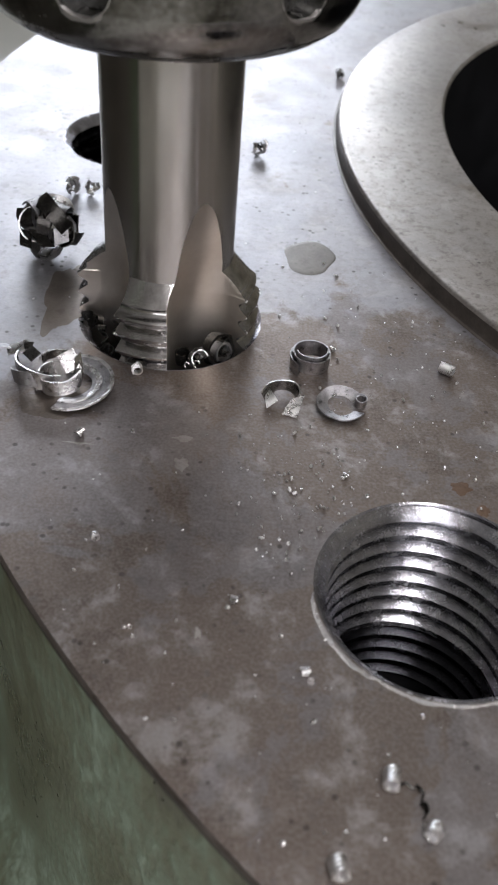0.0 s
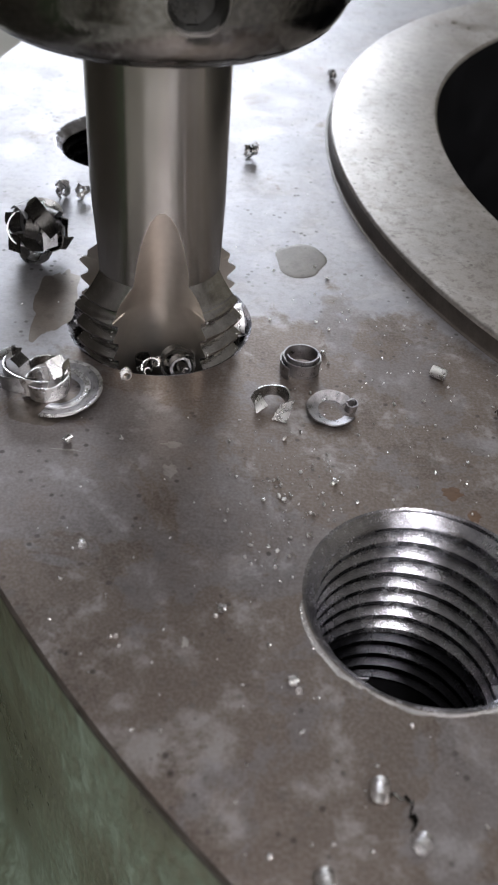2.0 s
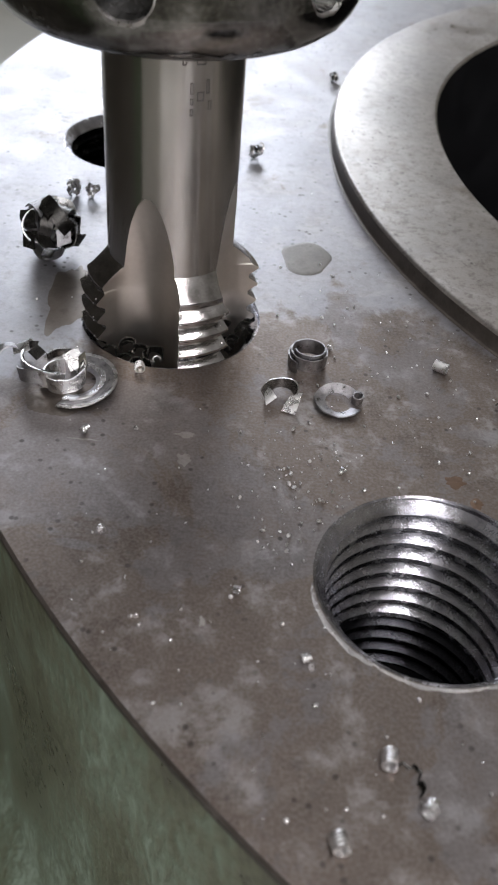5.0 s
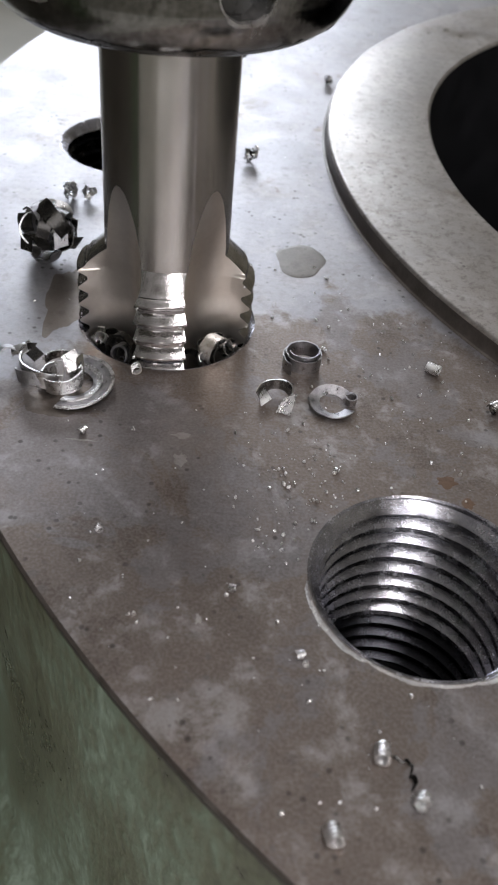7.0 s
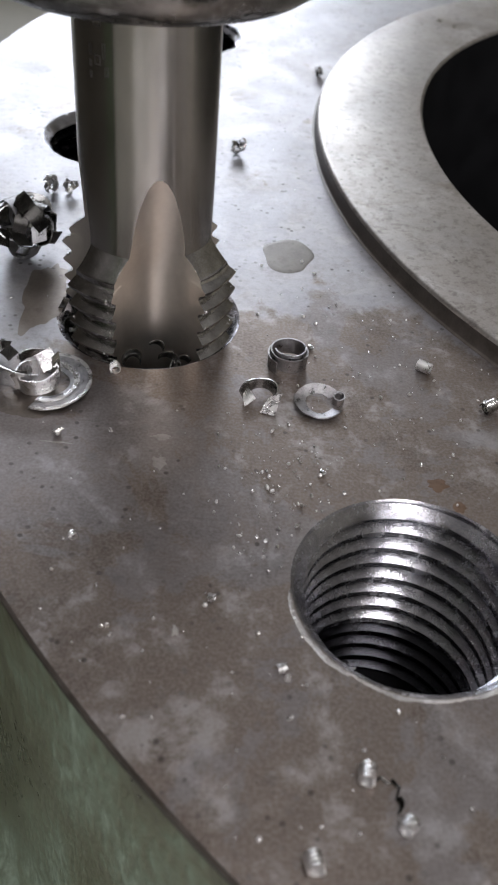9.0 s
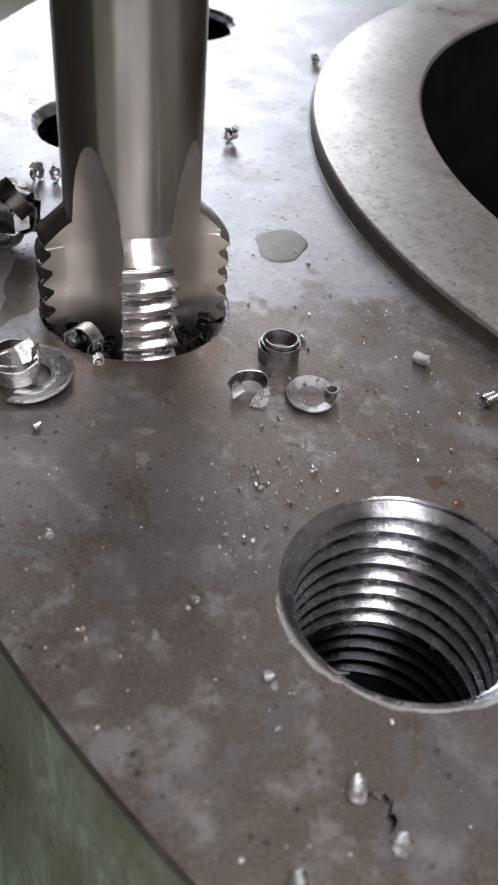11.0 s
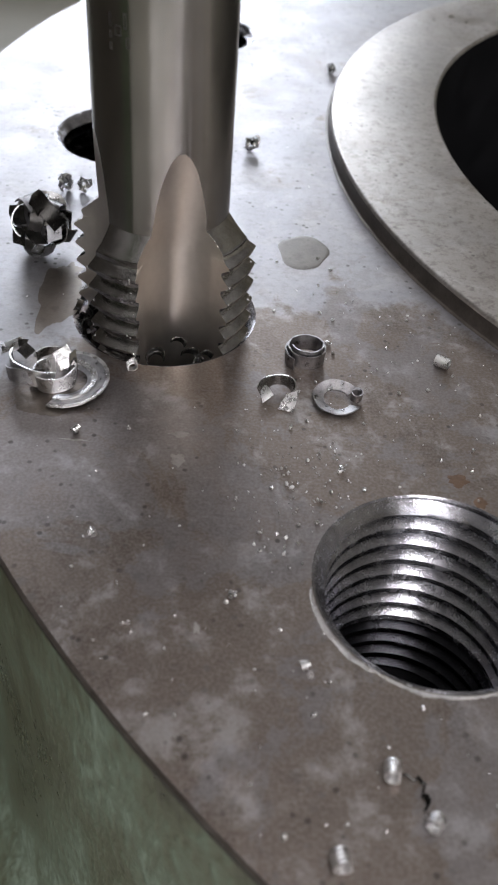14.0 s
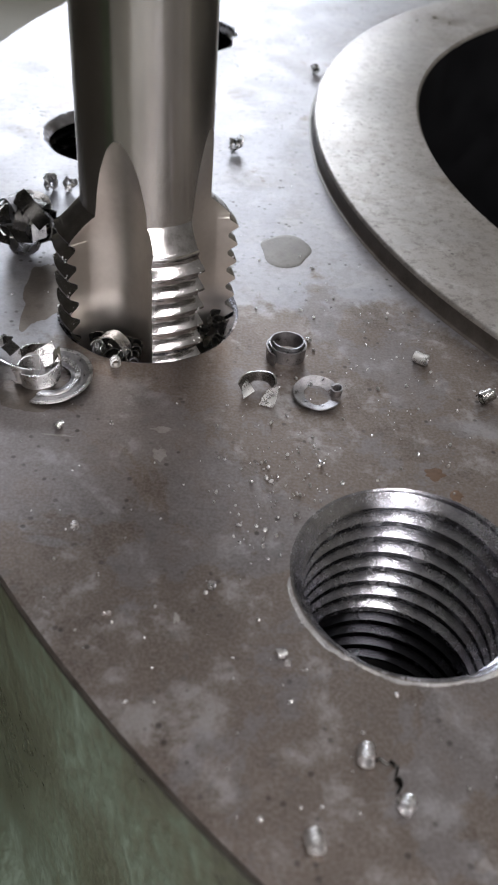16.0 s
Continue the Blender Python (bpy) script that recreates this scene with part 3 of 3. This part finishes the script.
ob = chip("swarf_thread", bm, 0, 0, OILCHIP, "thin dark wiry thread of swarf")


def heap(name, pieces, x, y, mat, label):
    """Several curls that hang together: one thing with a part for each curl."""
    root = tagged(new(name), label, "metal chip", "chips on the flange")
    pieces = [p if isinstance(p, tuple) else (p, mat) for p in pieces]
    low = min(v.co.z for b, _ in pieces for v in b.verts)
    for b, own in pieces:
        bend(b, pose(0, 0, -low))
        part("curl", b, own, root, "", 50)
    root.location = (x * MM, y * MM, 0)
    return root


def curl(r, turns, width, m, lean=0.0, climb=0.0, th=0.38, crumple=0.25, grow=1.15, n=None):
    b = bmesh.new()
    coil(b, r, r * grow, turns, width, th, lean, climb, n)
    rough_up(b, crumple, 260)
    bend(b, m)
    return b


def at(x, y, z, rx=0, ry=0, rz=0):
    return pose(x * MM, y * MM, z * MM, rx, ry, rz)


def tab(p, q, w0, w1, th=0.35):
    """A flat tongue of chip from p to q, with its half-width vectors, in mm."""
    b = bmesh.new()
    p, q, w0, w1 = (Vector(v) * MM for v in (p, q, w0, w1))
    nrm = (q - p).cross(w0 + w1)
    strip(b, [(p, w0, nrm), ((p + q) / 2 + nrm.normalized() * 0.15 * MM, (w0 + w1) / 2, nrm), (q, w1, nrm)], th * MM)
    return b


RING_AT = at(2.6, -0.4, 0.2, 3, -5, 0)
heap("chip_cluster", [
    *[(curl(r, 0.62, 1.35, RING_AT @ at(0, 0, lift, 0, 0, -110), 1.3, 0.3, grow=1.02, crumple=0.12, n=40), m) for r, lift, m in ((5.2, 0.0, GREYCHIP), (6.2, 0.3, CHIP), (7.2, 0.1, GREYCHIP), (8.2, 0.35, GREYCHIP), (9.1, 0.5, CHIP))],
    (curl(4.5, 0.95, 4.0, at(0.2, -1.6, 0.6, -5, 3, 100), 0.08, 0.8, grow=1.1, n=40), CHIP),
    (curl(4.2, 0.4, 2.6, at(0.0, -1.0, 4.0, 12, 8, 20), 0.2, 0.5), DARKCHIP),
    (tab((0.6, 2.6, 7.6), (3.2, -0.6, 5.2), (1.5, 1.5, 0.3), (1.6, 1.3, 0.2)), CHIP),
    (tab((3.6, 2.2, 7.4), (4.0, -0.4, 4.0), (0.5, 0.9, 0.2), (0.8, 1.0, -0.4)), DARKCHIP),
    (curl(6.6, 0.36, 4.4, at(-4.6, 2.2, 0.6, 10, -8, 175), 0.15, n=24), CHIP),
    (curl(5.8, 0.30, 3.6, at(-4.8, 2.6, 1.6, 6, -4, 185), 0.2, n=20), OILCHIP),
    (tab((-9.0, 5.4, 5.4), (-6.6, 3.6, 4.6), (0.8, 1.4, 0.2), (0.9, 1.2, 0.4)), OILCHIP),
    (tab((-6.0, 4.4, 4.0), (0.4, 4.0, 5.6), (0.1, 0.3, 0.3), (0.1, 0.4, 0.3)), CHIP),
    (curl(5.0, 0.34, 3.4, at(-6.4, -0.6, 0.2, 24, -12, 200), 0.3, n=20), GREYCHIP),
    (tab((-4.6, -1.6, 0.4), (-2.2, -3.6, 3.4), (1.4, 1.0, 0.2), (1.2, 0.9, 0.2)), CHIP),
    (curl(3.0, 0.4, 4.2, at(-13.0, 6.4, 1.2, 65, 15, 95)), CHIP),
    (curl(2.6, 0.35, 3.4, at(-15.5, 7.6, 1.6, 70, -20, 30)), GREYCHIP),
    (tab((-11.5, 8.6, 3.6), (-8.6, 9.0, 4.2), (0.2, 1.0, 0.6), (0.2, 0.5, 0.4)), OILCHIP),
], -82.6, 52.5, CHIP, "tangle of broad curled steel chips")


# darker material paints the arch's shade, brighter ends paint its lit facets
bent = heap("bent_chip", [
    curl(3.7, 0.52, 3.0, at(0, 0, 0.6, 6, -6, -6), 0.25, crumple=0.35),
    tab((3.5, -0.4, 2.8), (1.8, -4.6, 0.4), (1.5, 0.3, 0.5), (1.7, -0.5, 0.1)),
    tab((-3.6, 0.4, 2.9), (-2.3, -1.8, 1.2), (0.5, 0.3, 1.0), (1.2, 0.6, 0.8)),
], -31.0, 52.6, DARKCHIP, "short steel chip bent like a horseshoe, shade and glint put into its colours")
for ob in bent.children[1:]:
    ob.data.materials[0] = CHIP
    tagged(ob, "bent end of the chip, its glint put into a brighter colour")


def chip_ball(x, y, size, count, seed, mat, label, extra=()):
    rnd = random.Random(seed)
    made = []
    for k in range(count):
        r = rnd.uniform(0.3, 0.6) * size
        v = Vector((rnd.gauss(0, 1), rnd.gauss(0, 1), rnd.gauss(0, 1))).normalized() * size * rnd.uniform(0.1, 0.55)
        made.append((curl(r, rnd.uniform(0.3, 0.75), rnd.uniform(0.3, 0.5) * size, at(*v, rnd.uniform(0, 360), rnd.uniform(0, 360), rnd.uniform(0, 360)), n=10, crumple=0.05 * size), GREYCHIP if k % 4 == 0 else (OILCHIP if k % 2 and mat is DARKCHIP else mat)))
    return heap("chip_ball", made + list(extra), x, y, mat, label)


chip_ball(-97.0, 111.5, 9.4, 30, 3, DARKCHIP, "dark oil-wet ball of crumpled steel chips", [
    (curl(4.0, 0.8, 2.0, at(-4.6, -2.0, 0.6, 62, -20, 40), 0.3, n=30), CHIP), (curl(3.4, 0.6, 2.6, at(1.4, 0.0, 3.4, 20, 15, 10), 0.9, n=24), CHIP),
    *[(tab(p, q, w, w), m) for p, q, w, m in (((-3, -6, 1), (0, -7.5, -3), (2.2, -0.6, 0.4), OILCHIP), ((3.5, -5, 2), (4, -7, -2), (1.8, 0.8, 0.4), GREYCHIP), ((-6, -5, 0), (-6, -7, -4), (1.8, -1.0, 0.2), OILCHIP), ((0, -4, 5), (0.6, -7, 2), (2.4, 0.3, 0.5), DARKCHIP))]])
chip_ball(-98.8, 147.0, 3.4, 9, 5, CHIP, "small clump of wet curled chips")
chip_ball(-93.0, 147.0, 2.6, 6, 9, CHIP, "small clump of curled chips")
chip_ball(-42.9, 186.0, 2.8, 7, 6, DARKCHIP, "small dark clump of chips")
chip_ball(-13.3, 265.0, 2.8, 7, 7, DARKCHIP, "small dark clump of chips")


sunk = chip_ball(-7.0, 9.0, 7.5, 14, 12, DARKCHIP, "black oil-soaked chips at the bottom of the hole")
sunk.location.z = -0.0586

# chips carried round in the flutes of the tap
def flute_chip(name, bm, label, mat=CHIP):
    ob = finish(name, bm, mat, None, "", 50)
    return tagged(ob, label, "metal chip", "chips in the flutes")


RIDERS = []
rnd = random.Random(21)
LOAD = [(4.3, 2.1, 2.6, 10, 17.5, 2.0, 74, OILCHIP), (2.5, 1.6, 2.6, 12, 18.0, 1.2, 75, GREYCHIP), (4.6, 0.6, 4.2, 88, 17.5, 1.8, 80, CHIP), (2.2, 0.6, 2.2, -8, 19.6, 1.4, 40, CHIP), (2.4, 0.5, 2.0, 24, 19.4, 0.4, 20, CHIP),
        (1.9, 0.7, 2.0, 98, 19.4, 0.8, 50, DARKCHIP), (1.6, 0.6, 1.8, 76, 19.6, 0.8, 30, CHIP), (2.6, 0.5, 2.6, -1, 17.0, 0.8, 100, DARKCHIP)]
for k in range(28):
    LOAD.append((rnd.uniform(1.4, 2.8), rnd.uniform(0.35, 0.8), rnd.uniform(1.5, 3.0), 90 * (k % 4) + rnd.uniform(-22, 18), rnd.uniform(15, 21.5), rnd.uniform(-1.5, 1.6), rnd.uniform(0, 70), OILCHIP))
for k in range(12):
    LOAD.append((rnd.uniform(0.6, 1.2), 0.7, 1.0, rnd.choice((-12, 4, 15, 80, 95, 104, 172, 188, 262, 276)) + rnd.uniform(-5, 5), rnd.uniform(17, 21), rnd.uniform(0.2, 0.9), rnd.uniform(0, 90), rnd.choice((CHIP, DARKCHIP))))
for r0, turns, w, az, rad, z, rx, mat in LOAD:
    bm = bmesh.new()
    coil(bm, r0 * 0.8, r0, turns, w, 0.3)
    rough_up(bm, 0.45, 300)
    a = FRONT + az
    bend(bm, pose(rad * MM * math.cos(radians(a)), rad * MM * math.sin(radians(a)), (z - 2.2) * MM, rx, 0, a + 90))
    RIDERS.append(flute_chip("curled_chip", bm, "steel chip curled up in a flute of the tap", mat))

# grains of swarf
rnd = random.Random(11)
bm = bmesh.new()
for k in range(460):
    if k < 120:
        x, y = rnd.gauss(-2, 20), rnd.gauss(66, 26)
    elif k < 260:
        x, y = rnd.gauss(-25, 8), rnd.gauss(20, 14)
    elif k < 350:
        x, y = rnd.uniform(-100, 30), rnd.uniform(-60, 240)
    else:
        x, y = rnd.uniform(-75, 25), rnd.uniform(-62, 40)
    if any(math.hypot(x - hx, y - hy) < r + 1 for hx, hy, r in HOLES) or math.hypot(x - 200.6, y - 206.7) < 218 or math.hypot(x - 200.6, y - 206.7) > 350:
        continue
    s = (0.16 + 0.42 * rnd.random() ** 3) * MM
    m = Matrix.Translation((x * MM, y * MM, s * 0.6)) @ Euler((rnd.random() * 6, rnd.random() * 6, rnd.random() * 6)).to_matrix().to_4x4() @ Matrix.Diagonal((s * rnd.uniform(0.7, 1.8), s, s * rnd.uniform(0.5, 1), 1))
    bmesh.ops.create_icosphere(bm, subdivisions=1, radius=1, matrix=m)
tagged(finish("swarf_grains", bm, CHIP, None, "", 0), "fine bright grains of steel swarf", "swarf", kind="stuff")

# raised bright burrs on the near lips of the open bolt hole
for a0, a1, w in ((186, 238, 2.0), (236, 288, 1.3), (284, 345, 1.9)):
    bm = bmesh.new()
    inner, outer, top = [], [], []
    for i in range(141):
        a = radians(a0 + (a1 - a0) * i / 140)
        k = w * (0.55 + 0.8 * abs(noise.noise((i * 0.025, a0, 0))) + 0.14 * noise.noise((i * 0.21, a0, 5))) * (1 - abs(i / 70 - 1) ** 5 * 0.9)
        lift = 0.1 + 0.35 * abs(noise.noise((i * 0.2, a0, 9)))
        for row, r, z in ((inner, 23.95 + 0.15 * noise.noise((i * 0.3, 3, a0)), -0.5), (top, 24.25 + k * 0.3, lift), (outer, 24.3 + max(0.15, k), 0.02)):
            row.append(((HOLES[0][0] + r * math.cos(a)) * MM, (HOLES[0][1] + r * math.sin(a)) * MM, z * MM))
    grid(bm, [inner, top, outer], False)
    tagged(finish("rim_burr", bm, BURR, None, "", 60), "ragged bright steel burr on the hole's lip", "burr")

# pale dried smears
for x, y, w, h, seed in ((-52.1, 29.5, 1.9, 2.6, 1), (-52.5, 37.5, 2.4, 1.2, 2), (-44.5, -14.5, 0.8, 1.6, 3), (-75, 33, 3.4, 0.5, 4)):
    bm = bmesh.new()
    rows = []
    for r, z in ((1.0, 0.01), (0.9, 0.05), (0.01, 0.05)):
        rows.append([((x + w * r * (0.75 + 0.6 * noise.noise((math.cos(a) * 1.5, math.sin(a) * 1.5, seed * 7.3))) * math.cos(a)) * MM, (y + h * r * (0.75 + 0.6 * noise.noise((math.cos(a) * 1.5, math.sin(a) * 1.5, seed * 3.1))) * math.sin(a)) * MM, z * MM) for a in np.linspace(0, 2 * math.pi, 40, endpoint=False)])
    grid(bm, rows)
    tagged(finish("dried_smear", bm, SMEAR), "pale dried smear on the flange face", "stain")

# rust blooms beside the open hole, and oil that ran from the chips
for name, x, y, w, h, seed, mat, what, kind in (("rust_stain", 8.7, 29.1, 2.6, 1.9, 5, RUST, "small orange-brown rust stain on the flange face", "stain"), ("rust_stain", 12.4, 22.8, 1.4, 1.6, 6, RUST, "small orange-brown rust stain on the flange face", "stain"),
                                                ("oil_trickle", -89.5, 90, 5.6, 19.0, 7, TRICKLE, "brown trickle of oil from the chip ball", "oil spot"), ("oil_trickle", -82, 45.5, 9.5, 5.5, 8, TRICKLE, "brown oil pool under the chip tangle", "oil spot")):
    bm = bmesh.new()
    rows = []
    for r, z in ((1.0, 0.008), (0.93, 0.035), (0.01, 0.04)):
        row = []
        for a in np.linspace(0, 2 * math.pi, 90, endpoint=False):
            k = r * (0.95 + 0.5 * noise.noise((math.cos(a) * 1.6, math.sin(a) * 1.6, seed * 7.3)) + 0.1 * noise.noise((math.cos(a) * 5, math.sin(a) * 5, seed * 3.1)))
            row.append(((x + w * k * math.cos(a)) * MM, (y + h * k * math.sin(a)) * MM, z * MM))
        rows.append(row)
    grid(bm, rows)
    tagged(finish(name, bm, mat), what, kind)

# oil spot
bm = bmesh.new()
rows = []
for r, z in ((1.0, 0.01), (0.97, 0.07), (0.85, 0.08), (0.01, 0.08)):
    rows.append([((-24.8 + (7.2 + 0.5 * math.sin(3 * a) + 0.4 * math.sin(5 * a + 1)) * r * math.cos(a)) * MM, (120.5 + (9.6 + 0.6 * math.sin(2 * a)) * r * math.sin(a)) * MM, z * MM) for a in np.linspace(0, 2 * math.pi, 48, endpoint=False)])
grid(bm, rows)
tagged(finish("oil_spot", bm, OIL), "drop of cutting oil spread on the flange", "oil spot")


# ---- movement ----
def motions():
    walk(TAP, [(t, turn_pose(d)) for t, d in TURN])
    walk(HOLDER, [(t, turn_pose(d)) for t, d in TURN])
    for ob in RIDERS:
        walk(ob, [(t, pose(AX, AY, 0, 0, 0, d)) for t, d in TURN])


motions()
